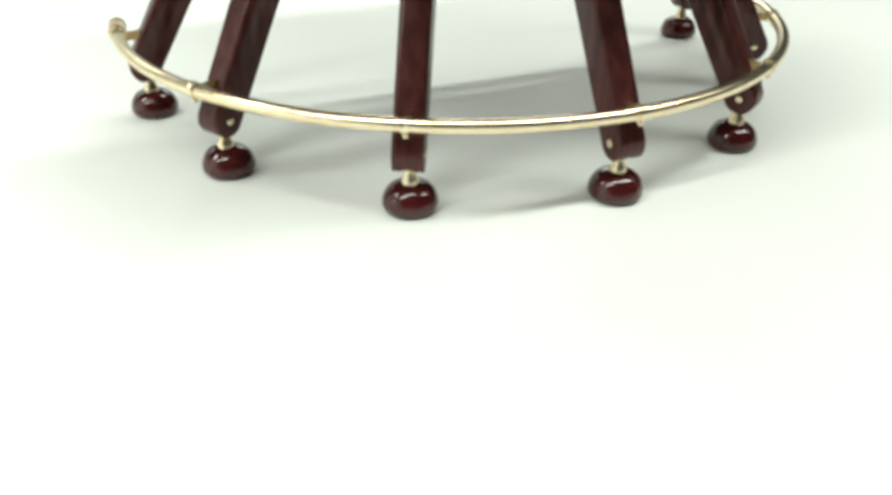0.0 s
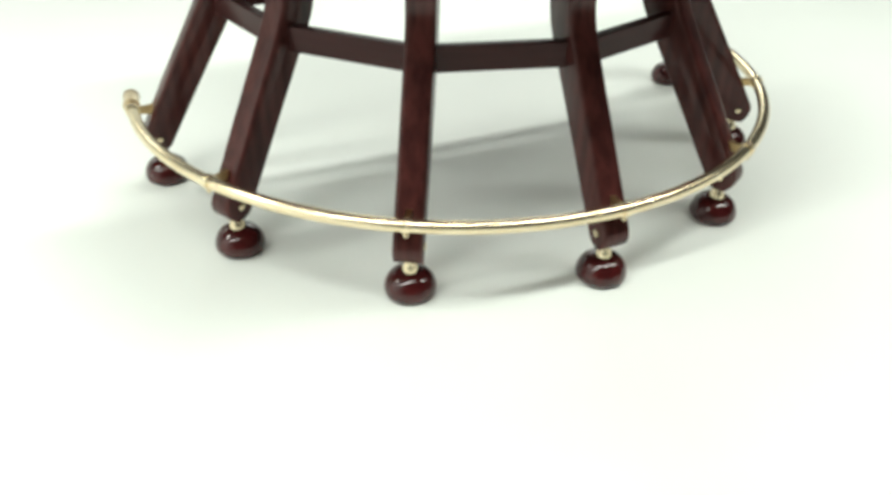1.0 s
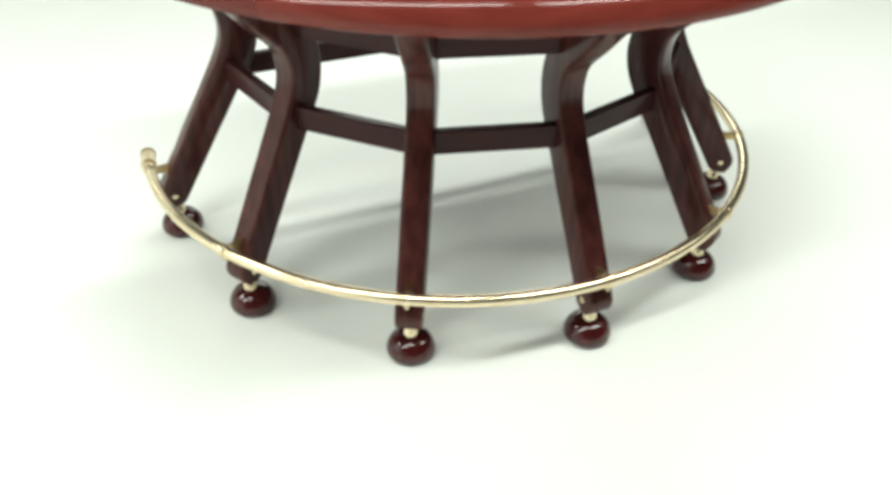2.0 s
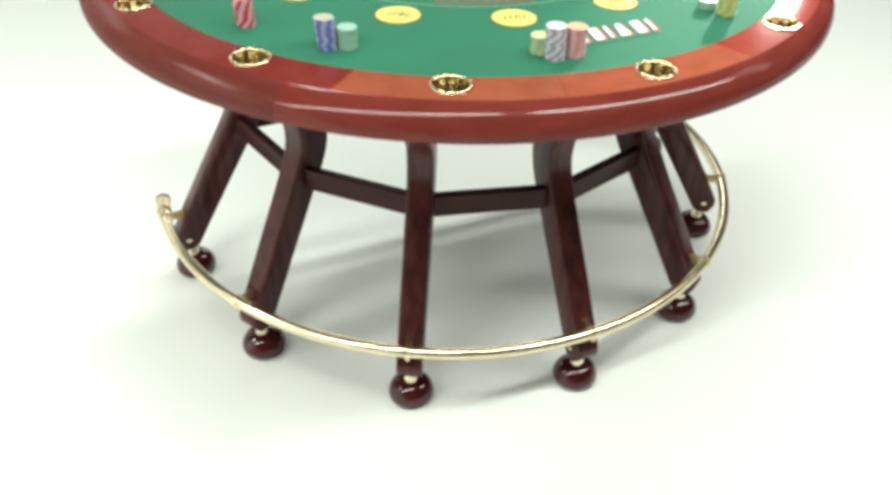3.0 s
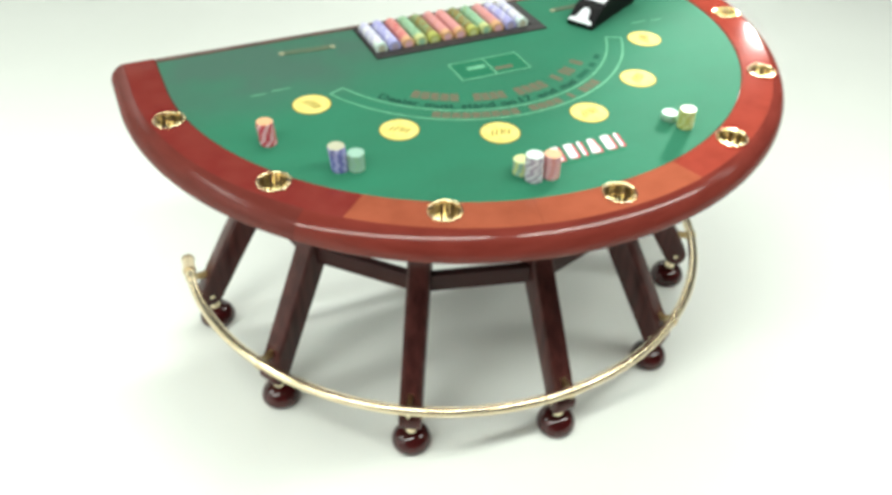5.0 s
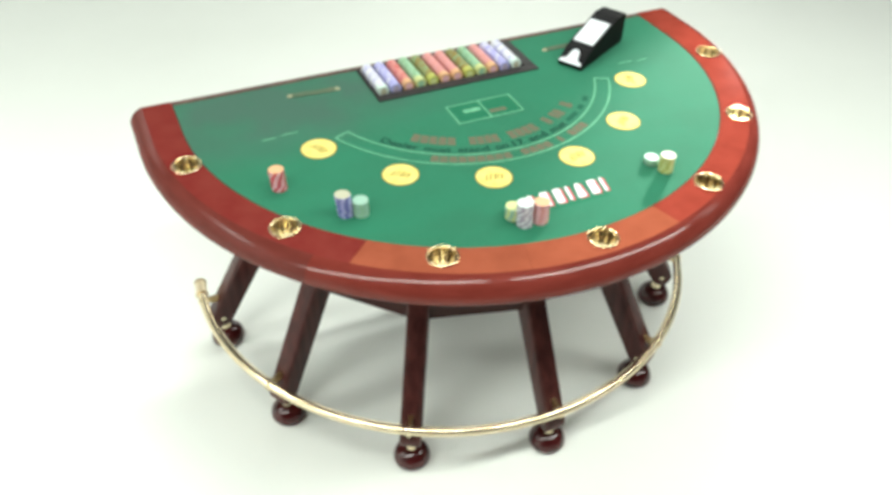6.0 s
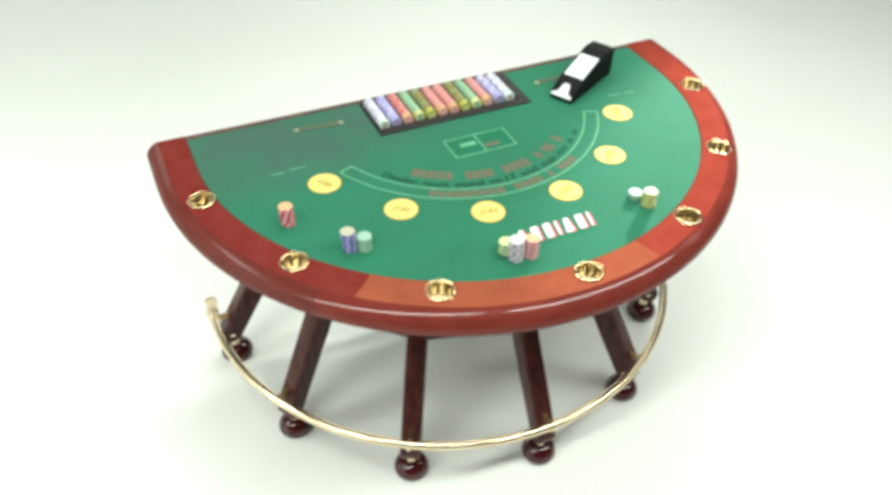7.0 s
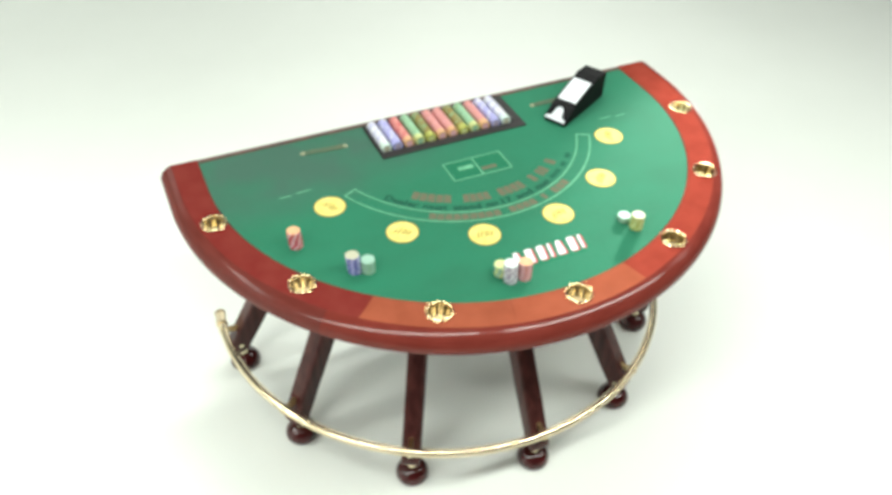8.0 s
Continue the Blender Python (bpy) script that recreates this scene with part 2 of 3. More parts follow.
def d_plate(bm, inset, z0, z1, y_back):
    ring = [polar(felt_radius(az) - inset, az, 0, CY_IN) for az in range(-90, 91, 3)]
    ring = [Vector((ring[0].x, y_back, 0)), *ring, Vector((ring[-1].x, y_back, 0))]
    loft(bm, [[(p.x, p.y, z0) for p in ring], [(p.x, p.y, z1) for p in ring]])


bm = bmesh.new()
d_plate(bm, 0.001, 0.812, TOP - 0.006, Y_BACK - 0.022)
part("underside_board", bm, LEGWOOD, table, "dark stained board under the felt")
bm = bmesh.new()
d_plate(bm, 0.0015, TOP - 0.005, TOP, Y_BACK - 0.020)
felt = part("felt", bm, FELT, table, "green felt playing surface")
bm = bmesh.new()
box(bm, -felt_radius(-90), felt_radius(90), Y_BACK - 0.018, Y_BACK, 0.815, TOP + 0.003, 0.003)
part("back_edge", bm, WORNEDGE, table, "thin dull worn mahogany strip along the straight back")

CUP_R, CUP_CY, CUP_AZ = 0.853, -0.006, [-78, -52, -26, 0, 26, 52, 78]

# flat rail in segments, joints midway between the cups
joints = [-100, -65, -39, -13, 13, 39, 65, 100]
for i, (a, b) in enumerate(zip(joints, joints[1:])):
    bm = bmesh.new()
    gap = 0.02
    hi, t = S_FLAT - 0.002, TOP + 0.003
    d_sweep(bm, [(0, 0.850), (hi, 0.850), (hi, t), (0.02, t), (0, t - 0.003)], a + gap, b - gap)
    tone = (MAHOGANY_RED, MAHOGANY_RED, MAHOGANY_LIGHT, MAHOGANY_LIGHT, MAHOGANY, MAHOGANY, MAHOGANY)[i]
    words = {MAHOGANY_RED: "deep red varnished rail board", MAHOGANY_LIGHT: "orange-brown varnished rail board", MAHOGANY: "red-brown varnished rail board"}[tone]
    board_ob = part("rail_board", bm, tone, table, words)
    bm = bmesh.new()
    bmesh.ops.create_cone(bm, cap_ends=True, segments=40, radius1=0.0345, radius2=0.0345, depth=0.3)
    cutter = link_mesh("cutter", bm, tone)
    cutter.matrix_basis = Matrix.Translation(polar(CUP_R, CUP_AZ[i], 0.9, CUP_CY))
    cut = board_ob.modifiers.new("hole", "BOOLEAN")
    cut.operation, cut.object, cut.solver = "DIFFERENCE", cutter, "EXACT"
    bored = bpy.data.meshes.new_from_object(board_ob.evaluated_get(bpy.context.evaluated_depsgraph_get()))
    board_ob.modifiers.remove(cut)
    board_ob.data = bored
    bpy.data.objects.remove(cutter)

# rounded outer edge
profile = [(S_FLAT, 0.8400)]
for k in range(13):
    a = -math.pi / 2 * (1 - k / 12)
    profile.append((0.69 + 0.31 * max(0.0, math.cos(a)) ** 0.9, 0.8645 - 0.0255 * abs(math.sin(a)) ** 0.9))
for k in range(1, 17):
    a = math.acos(0.36) * k / 16
    profile.append((0.50 + 0.50 * math.cos(a), 0.8645 + 0.0523 * math.sin(a)))
profile.append((S_FLAT, 0.9115))
# left stretch swept in the copy that carries shade in its colour
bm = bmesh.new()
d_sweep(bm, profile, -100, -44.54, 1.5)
part("bullnose_edge", bm, EDGESHADED, table, "thick rounded mahogany edge, coloured darker for the shade on the left", smooth=True)
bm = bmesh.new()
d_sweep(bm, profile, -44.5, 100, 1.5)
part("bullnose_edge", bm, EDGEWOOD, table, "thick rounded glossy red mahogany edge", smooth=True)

# cup holders


first_cup = None
for az in CUP_AZ:
    m = Matrix.Translation(polar(CUP_R, az, TOP + 0.003, CUP_CY)) @ Matrix.Rotation(radians(az + 8), 4, "Z")
    if first_cup is None:
        bm = bmesh.new()
        lathe(bm, [(0.0356 + 0.0029 * math.cos(a), 0.0004 + 0.0032 * math.sin(a)) for a in [radians(15 * k) for k in range(13)]] + [(0.0325, -0.004)], 64)
        first_cup = part("cup_holder", bm, GOLD, table, "polished brass cup holder set in the rail", True, m)
        bm = bmesh.new()
        lathe(bm, [(0.0326, -0.003), (0.0320, -0.010), (0.0314, -0.036), (0.028, -0.0405)], 120)
        for v in bm.verts:
            if v.co.z < -0.005:
                a = math.atan2(v.co.y, v.co.x)
                v.co.xy *= 0.975 - 0.025 * math.cos(9 * a + 0.6)
        # bands between the flutes get a dark colour in place of reflections
        for f in bm.faces:
            q = f.calc_center_median()
            f.material_index = int(math.cos(9 * math.atan2(q.y, q.x) + 0.6) < -0.45)
        first_well = part("cup_well", bm, [WELL, STREAK], first_cup, "fluted brass wall of the cup with dark reflection streaks painted in", True)
        bm = bmesh.new()
        bmesh.ops.create_circle(bm, cap_ends=True, segments=32, radius=0.0295)
        bmesh.ops.translate(bm, verts=bm.verts, vec=(0, 0, -0.0400))
        first_base = part("cup_base", bm, CUPBASE, first_cup)
    else:
        c = same_part("cup_holder", first_cup, table, m)
        same_part("cup_well", first_well, c)
        same_part("cup_base", first_base, c)


# legs
def leg_mesh():
    bolt, ax = Vector((0.8145, 0.126)), Vector((-0.487, 0.873))
    nrm = Vector((ax.y, -ax.x))
    pairs = []
    rad = 0.037
    for k in range(8, 0, -1):
        s = rad * math.sin(math.pi / 2 * k / 8.4)
        h = math.sqrt(rad * rad - s * s)
        c = bolt - ax * s
        pairs.append((c - nrm * h, c + nrm * h))
    inner = spline([(0.7822, 0.108), (0.687, 0.268), (0.606, 0.402), (0.556, 0.487), (0.539, 0.545), (0.541, 0.600), (0.566, 0.667), (0.625, 0.735), (0.70, 0.811)], 5)
    outer = spline([(0.8468, 0.144), (0.762, 0.295), (0.693, 0.415), (0.651, 0.492), (0.634, 0.540), (0.634, 0.585), (0.650, 0.625), (0.715, 0.688), (0.83, 0.811)], 5)
    pairs += [(Vector(a[:2]), Vector(b[:2])) for a, b in zip([Vector((*q, 0)) if len(q) == 2 else q for q in inner], [Vector((*q, 0)) if len(q) == 2 else q for q in outer])]
    bm = bmesh.new()
    rings = []
    w, c = 0.0315, 0.010
    for a, b in pairs:
        d = (b - a)
        length = d.length
        d = d / length
        e = min(c, length * 0.3)
        ring = []
        ease = (1.0, 0.617, 0.293, 0.076, 0.0)   # a quarter round in four steps
        turn = list(zip(ease, ease[::-1]))
        for u, t in [(length - e * k, c * q - w) for k, q in turn] + [(length - e * k, w - c * q) for k, q in turn[::-1]] \
                + [(e * k, w - c * q) for k, q in turn] + [(e * k, c * q - w) for k, q in turn[::-1]]:
            p = a + d * u
            ring.append((t, -p.x, p.y))
        rings.append(ring)
    loft(bm, rings)
    return bm


def ball(bm, seg=36):
    """A squat ball that sits broad on the floor."""
    lathe(bm, [(p.x, p.y) for p in spline([(0.001, 0.001), (0.043, 0.001), (0.0525, 0.005), (0.0570, 0.016), (0.0545, 0.032), (0.045, 0.048), (0.028, 0.059), (0.001, 0.0625)], 4)], seg)


def pin(bm, r, length):
    """A button-headed pin along x."""
    prof = [(0.0005, length), (r * 0.6, length - 0.0004), (r * 0.95, length - 0.002), (r, length - 0.004), (r, 0)]
    lathe(bm, prof, 20)
    bmesh.ops.transform(bm, matrix=Matrix.Rotation(radians(90), 4, "Y"), verts=bm.verts)


def leg_pose(x, y, az):
    """Where a leg's own axis comes to lie when its bolt stands over (x, y)."""
    a = radians(az)
    return Matrix.Translation((x - 0.8145 * math.sin(a), y + 0.8145 * math.cos(a), 0)) @ Matrix.Rotation(a, 4, "Z")


kinds = {}
for place in LEGS:
    m = leg_pose(*place)
    if not kinds:
        leg = part("leg", leg_mesh(), LEGWOOD, table, "dark varnished mahogany leg with curved waist", True, m)
        bm = bmesh.new()
        bmesh.ops.create_cone(bm, cap_ends=True, segments=24, radius1=0.017, radius2=0.017, depth=0.2)
        bmesh.ops.transform(bm, matrix=pose(0, -0.82, 0.084, 90), verts=bm.verts)
        cutter = link_mesh("cutter", bm, LEGWOOD)
        cutter.matrix_basis = m
        cut = leg.modifiers.new("notch", "BOOLEAN")
        cut.operation, cut.object, cut.solver = "DIFFERENCE", cutter, "EXACT"
        notched = bpy.data.meshes.new_from_object(leg.evaluated_get(bpy.context.evaluated_depsgraph_get()))
        leg.modifiers.remove(cut)
        leg.data = notched
        bpy.data.objects.remove(cutter)
        bm = bmesh.new()
        pin(bm, 0.0085, 0.004)
        kinds["bolt"] = part("bolt", bm, BRASS, leg, "brass bolt head", True, pose(0.0315, -0.8145, 0.126))
        bm = bmesh.new()
        ball(bm)
        kinds["ball_foot"] = part("ball_foot", bm, BALLWOOD, leg, "dark red lacquered flattened ball foot", True, pose(0, -0.807, 0))
        bm = bmesh.new()
        lathe(bm, [(0.001, 0.058), (0.018, 0.059), (0.016, 0.072), (0.013, 0.077), (0.0115, 0.104), (0.001, 0.106)], 24)
        kinds["stem"] = part("stem", bm, BRASS, leg, "brass levelling stem", True, pose(0, -0.809, 0))
        kinds["leg"] = leg
        same_part("bolt", kinds["bolt"], leg, pose(-0.0315, -0.8145, 0.126, 0, 0, 180))
    else:
        leg = same_part("leg", kinds["leg"], table, m)
        for k in ("bolt", "ball_foot", "stem"):
            same_part(k, kinds[k], leg)
        same_part("bolt", kinds["bolt"], leg, pose(-0.0315, -0.8145, 0.126, 0, 0, 180))


# boards between the legs
def board(name, one, other, r, z0, z1, thick, label):
    half = 0.0308
    a = leg_pose(*one) @ Vector((half, -r, 0))
    b = leg_pose(*other) @ Vector((-half, -r, 0))
    d = b - a
    bm = bmesh.new()
    box(bm, 0, d.length, 0, thick, z0, z1, 0.003)
    part(name, bm, BOARDWOOD, table, label, False, Matrix.Translation(a) @ Matrix.Rotation(math.atan2(d.y, d.x), 4, "Z"))


for a, b in zip(LEGS, LEGS[1:]):
    board("stretcher", a, b, 0.632, 0.430, 0.487, 0.024, "dark mahogany stretcher between two legs")
    board("apron_board", a, b, 0.612, 0.645, 0.811, 0.022, "dark mahogany apron board under the top")
bm = bmesh.new()
box(bm, -0.59, 0.59, 0.076, 0.100, 0.430, 0.484, 0.003)
part("back_stretcher", bm, BOARDWOOD, table, "straight dark mahogany stretcher along the back")

# brass foot rail
RAIL_R, RAIL_Z, TUBE = 0.857, 0.200, 0.0145
bm = bmesh.new()
rings = []
for k in range(131):
    az = -97 + 194 * k / 130
    c, rad = polar(RAIL_R, az, RAIL_Z, LEG_CY), polar(1, az)
    rings.append([c + rad * (TUBE * math.cos(t)) + Vector((0, 0, TUBE * math.sin(t))) for t in [2 * math.pi * i / 20 for i in range(20)]])
loft(bm, rings)
part("foot_rail", bm, BRASS, table, "bent polished brass foot rail", True)


def collar_mesh(r, w):
    bm = bmesh.new()
    lathe(bm, [(TUBE, -w), (r, -w), (r, -w * 0.3), (r - 0.001, 0), (r, w * 0.3), (r, w), (TUBE, w)], 24)
    bmesh.ops.transform(bm, matrix=Matrix.Rotation(radians(90), 4, "Y"), verts=bm.verts)
    return bm


collar = bracket = knob = None
for x, y, _ in LEGS:
    az = max(-92.5, min(92.5, math.degrees(math.atan2(x, LEG_CY - y))))
    m = Matrix.Translation(polar(RAIL_R, az, RAIL_Z, LEG_CY)) @ Matrix.Rotation(radians(az), 4, "Z")
    if collar is None:
        collar = part("collar", collar_mesh(0.0175, 0.007), BRASS, table, "brass collar on the foot rail", True, m)
        bm = bmesh.new()
        loft(bm, [[(-0.006, 0.010, -0.010), (0.006, 0.010, -0.010), (0.006, 0.010, 0.008), (-0.006, 0.010, 0.008)],
                  [(-0.006, 0.032, -0.011), (0.006, 0.032, -0.011), (0.006, 0.032, 0.008), (-0.006, 0.032, 0.008)],
                  [(-0.007, 0.050, -0.014), (0.007, 0.050, -0.014), (0.007, 0.050, 0.010), (-0.007, 0.050, 0.010)]])
        bracket = part("bracket", bm, BRONZE, collar, "dull bronze bracket")
        bm = bmesh.new()
        bmesh.ops.create_uvsphere(bm, u_segments=14, v_segments=8, radius=0.0062)
        knob = part("screw_knob", bm, BRASS, collar, "", True, pose(0, -0.004, -0.0195))
    else:
        c = same_part("collar", collar, table, m)
        same_part("bracket", bracket, c)
        same_part("screw_knob", knob, c)
for az in (-96.3, 96.3):
    bm = bmesh.new()
    lathe(bm, [(0.0165, 0.021), (0.0185, 0.020), (0.0190, 0.018), (0.0185, -0.026), (0.0210, -0.027), (0.0210, -0.036), (TUBE - 0.001, -0.037)], 24)
    turn = Matrix.Rotation(radians(az), 4, "Z") @ Matrix.Rotation(radians(math.copysign(90, az)), 4, "Y")
    sleeve = part("end_sleeve", bm, SLEEVE, table, "pale brass end sleeve of the foot rail", True, Matrix.Translation(polar(RAIL_R, az, RAIL_Z, LEG_CY)) @ turn)
    bm = bmesh.new()
    lathe(bm, [(0.0175, 0.0195), (0.0205, 0.0205), (0.0205, 0.0270), (0.0185, 0.0295), (0.0120, 0.0310), (0.0005, 0.0315)], 24)
    part("end_cap", bm, BRONZE, sleeve, "dull bronze cap", True)

# ---- print on the felt ----
PZ = TOP + 0.0006


def ring_strip(bm, r0, r1, az0, az1, z, step=2.0):
    n = max(2, int((az1 - az0) / step) + 2)
    az = [az0 + (az1 - az0) * i / (n - 1) for i in range(n)]
    loft(bm, [[polar(r0, a, z) for a in az], [polar(r1, a, z) for a in az]], False, False)


def printed(name, bm, mat, label=""):
    return part(name, bm, mat, felt, label)


def lettering(name, words, size, r, az_mid, span, mat, label):
    """Words bent along an arc, the foot of the letters outwards."""
    cu = bpy.data.curves.new(name, "FONT")
    cu.body, cu.size, cu.offset = words, size, size * 0.022
    tmp = new(name + "_tmp", cu)
    me = bpy.data.meshes.new_from_object(tmp.evaluated_get(bpy.context.evaluated_depsgraph_get()))
    bpy.data.objects.remove(tmp)
    xs = [v.co.x for v in me.vertices]
    x0, x1 = min(xs), max(xs)
    for v in me.vertices:
        az = az_mid + span * ((v.co.x - x0) / (x1 - x0) - 0.5)
        v.co = polar(r - v.co.y, az, PZ + 0.0006)
    me.materials.append(mat)
    ob = new(name, me)
    ob.parent = felt
    ob["label"] = label
    return ob


def letter_bars(name, r0, r1, a, b, n, label):
    """A word that cannot be read: one plain bar a letter."""
    w = (b - a) / n
    for i in range(n):
        bm = bmesh.new()
        ring_strip(bm, r0, r1, a + w * (i + 0.07), a + w * (i + 0.93), PZ)
        printed(name, bm, REDPRINT, label)


# betting spots
SPOT_R, SPOT_AZ = 0.5505, [-64.5, -38.2, -13.0, 13.0, 38.2, 64.5]
for az in SPOT_AZ:
    c = polar(SPOT_R, az, 0)
    bm = bmesh.new()
    bmesh.ops.create_circle(bm, cap_ends=True, segments=40, radius=0.0495)
    spot = part("betting_spot", bm, OCHRE, felt, "round yellow betting spot printed on the felt", m=Matrix.Translation((c.x, c.y, PZ)) @ Matrix.Rotation(radians(az), 4, "Z"))
    bm = bmesh.new()
    bmesh.ops.create_circle(bm, cap_ends=True, segments=40, radius=0.0464)
    bmesh.ops.translate(bm, verts=bm.verts, vec=(0, 0, 0.0006))
    for x0, x1, y0, y1 in ((-0.024, -0.0205, -0.013, 0.012), (-0.013, -0.0095, -0.012, 0.014), (-0.001, 0.003, -0.012, 0.014), (0.007, 0.010, -0.011, 0.012), (0.016, 0.020, -0.012, 0.010)):
        v = [bm.verts.new(q) for q in ((x0, y0, 0.0012), (x1, y0, 0.0012), (x1 + 0.006, y1, 0.0012), (x0 + 0.006, y1, 0.0012))]
        bm.faces.new(v)
    for f_ in bm.faces:
        f_.material_index = 1 if len(f_.verts) == 4 else 0
    disc = link_mesh("betting_spot_tmp", bm, [YELLOW, SPOTINK])
    disc.name = "spot_print"
    disc.parent = felt
    disc.matrix_basis = spot.matrix_basis.copy()

# the curved band
bm = bmesh.new()
ring_strip(bm, 0.4375, 0.4420, -65.2, 65.2, PZ)
ring_strip(bm, 0.4815, 0.4860, -65.2, 65.2, PZ)
for s in (-65, 65):
    ring_strip(bm, 0.4420, 0.4815, s - 0.3, s + 0.3, PZ)
printed("band_outline", bm, WHITEPRINT, "pale double curved line printed on the felt")
for word, a, b in (("Dealer", -51.4, -36.4), ("must", -34.4, -24.4), ("stand", -21.9, -10.3), ("on", -8.0, -2.8), ("17", -0.9, 3.9), ("and", 6.1, 14.5), ("must", 16.9, 25.5)):
    lettering("rule_word", word, 0.036, 0.4295, (a + b) / 2, b - a, INKPRINT, "dark word of the dealer's rule")
for a, b in ((27.6, 35.6), (38.2, 42), (45.3, 49.4)):
    bm = bmesh.new()
    ring_strip(bm, 0.4085, 0.4255, a, b, PZ)
    printed("dealer_word", bm, FADEDINK, "")
for a, b, n in ((-41.4, -22.4, 5), (-17.1, -3.8, 4), (0.5, 15.1, 4), (20.3, 23.6, 1), (26.4, 33.0, 2), (37.2, 41.0, 1)):
    letter_bars("payout_letter", 0.355, 0.393, a, b, n, "faded red letter of words along an arc")
for a, b, n in ((-31.4, -3.9, 9), (-0.5, 11.7, 4), (15.0, 17.0, 1), (20.6, 30.3, 3)):
    letter_bars("band_letter", 0.449, 0.476, a, b, n, "faded red letter inside the curved band")


def flat(bm, x0, x1, y0, y1, z):
    bm.faces.new([bm.verts.new(q) for q in ((x0, y0, z), (x1, y0, z), (x1, y1, z), (x0, y1, z))])


# the divided box
bm = bmesh.new()
flat(bm, -0.095, 0.107, -0.269, -0.174, PZ)
printed("box_ground", bm, DARKPRINT, "darker green box printed on the felt")
bm = bmesh.new()
for q in ((-0.097, 0.109, -0.271, -0.267), (-0.097, 0.109, -0.176, -0.172), (-0.097, -0.093, -0.267, -0.176), (0.105, 0.109, -0.267, -0.176), (0.004, 0.008, -0.267, -0.176)):
    flat(bm, *q, PZ + 0.0007)
printed("box_outline", bm, WHITEPRINT, "pale outline of the divided box")
bm = bmesh.new()
flat(bm, -0.058, -0.006, -0.223, -0.206, PZ + 0.0007)
printed("box_mark", bm, WHITEPRINT)
bm = bmesh.new()
flat(bm, 0.013, 0.065, -0.249, -0.232, PZ + 0.0007)
printed("box_mark", bm, REDPRINT)
for q in ((-0.626, -0.588, -0.1425, -0.1385), (-0.572, -0.523, -0.1365, -0.1325), (0.523, 0.572, -0.1365, -0.1325), (0.588, 0.626, -0.1425, -0.1385)):
    bm = bmesh.new()
    flat(bm, *q, PZ)
    printed("small_word", bm, WHITEPRINT)

# maker's mark as plain white slabs with crimson edges: width, share of it at the top
MARK = ((0.031, 0.5), (0.026, 1.0), (0.026, 1.0), (0.009, 1.0), (0.031, 0.5), (0.027, 1.0), (0.009, 1.0))
x = -0.110
for w, top in MARK:
    for z, dx, dy, mat, name in ((PZ, 0.0055, -0.003, SIGNRED, "mark_shade"), (PZ + 0.0008, 0, 0, SIGNWHITE, "mark_slab")):
        bm = bmesh.new()
        mid, y0, y1 = x + w / 2 + dx, -0.700 + dy, -0.645 + dy
        ring = [(mid - 0.40 * w, y0), (mid + 0.40 * w, y0), (mid + 0.40 * w * top + 0.011, y1), (mid - 0.40 * w * top + 0.011, y1)]
        loft(bm, [[(px, py, h) for px, py in ring] for h in (z, z + 0.0004)])
        corners = [e for e in bm.edges if abs(e.verts[0].co.z - e.verts[1].co.z) > 0.0001]
        bmesh.ops.bevel(bm, geom=corners, offset=0.0024, segments=3, affect="EDGES", profile=0.5)
        part(name, bm, mat, felt, "white slab of the maker's mark" if z > PZ else "")
    x += w + 0.0115
bm = bmesh.new()
flat(bm, -0.05, 0.11, -0.716, -0.711, PZ)
printed("mark_underline", bm, DARKPRINT)

# drop slots
for x, y, turn in ((-0.420, 0.056, -4), (0.420, 0.037, 2)):
    bm = bmesh.new()
    box(bm, -0.066, 0.066, -0.0115, 0.0115, 0, 0.0025, 0.001)
    slot = part("drop_slot", bm, SLOTBROWN, table, "brown slot plate with brass ends in the felt", m=pose(x, y, TOP, 0, 0, turn))
    for e in (-1, 1):
        bm = bmesh.new()
        lathe(bm, [(0.0005, 0.004), (0.006, 0.0036), (0.0085, 0.002), (0.009, 0)], 16)
        part("slot_end", bm, SLOTEND, slot, m=pose(e * 0.071, 0, 0))


# ---- chips ----
CHIP_R, CHIP_H = 0.0193, 0.0034


def chip_bmesh(bm, z0, turn, dx=0, dy=0, inserts=6, r=CHIP_R, h=CHIP_H, seg=24):
    """One chip; material 0 body, 1 edge inserts, 2 face inlay."""
    e = 0.0004
    prof = [(r - e, 0), (r, e), (r, h - e), (r - e, h), (r * 0.62, h), (r * 0.62, h - 0.0001)]
    rings = []
    for pr, pz in prof:
        rings.append([bm.verts.new((dx + pr * math.cos(turn + 2 * math.pi * i / seg), dy + pr * math.sin(turn + 2 * math.pi * i / seg), z0 + pz)) for i in range(seg)])
    per = seg // inserts
    for k in range(len(rings) - 1):
        for i in range(seg):
            f_ = bm.faces.new((rings[k][i], rings[k][(i + 1) % seg], rings[k + 1][(i + 1) % seg], rings[k + 1][i]))
            f_.material_index = 2 if k >= 3 else 1 if (i % per) < per / 3 else 0
    top = bm.faces.new(rings[-1])
    top.material_index = 2
    bm.faces.new(rings[0][::-1]).material_index = 0


chip_meshes = {}


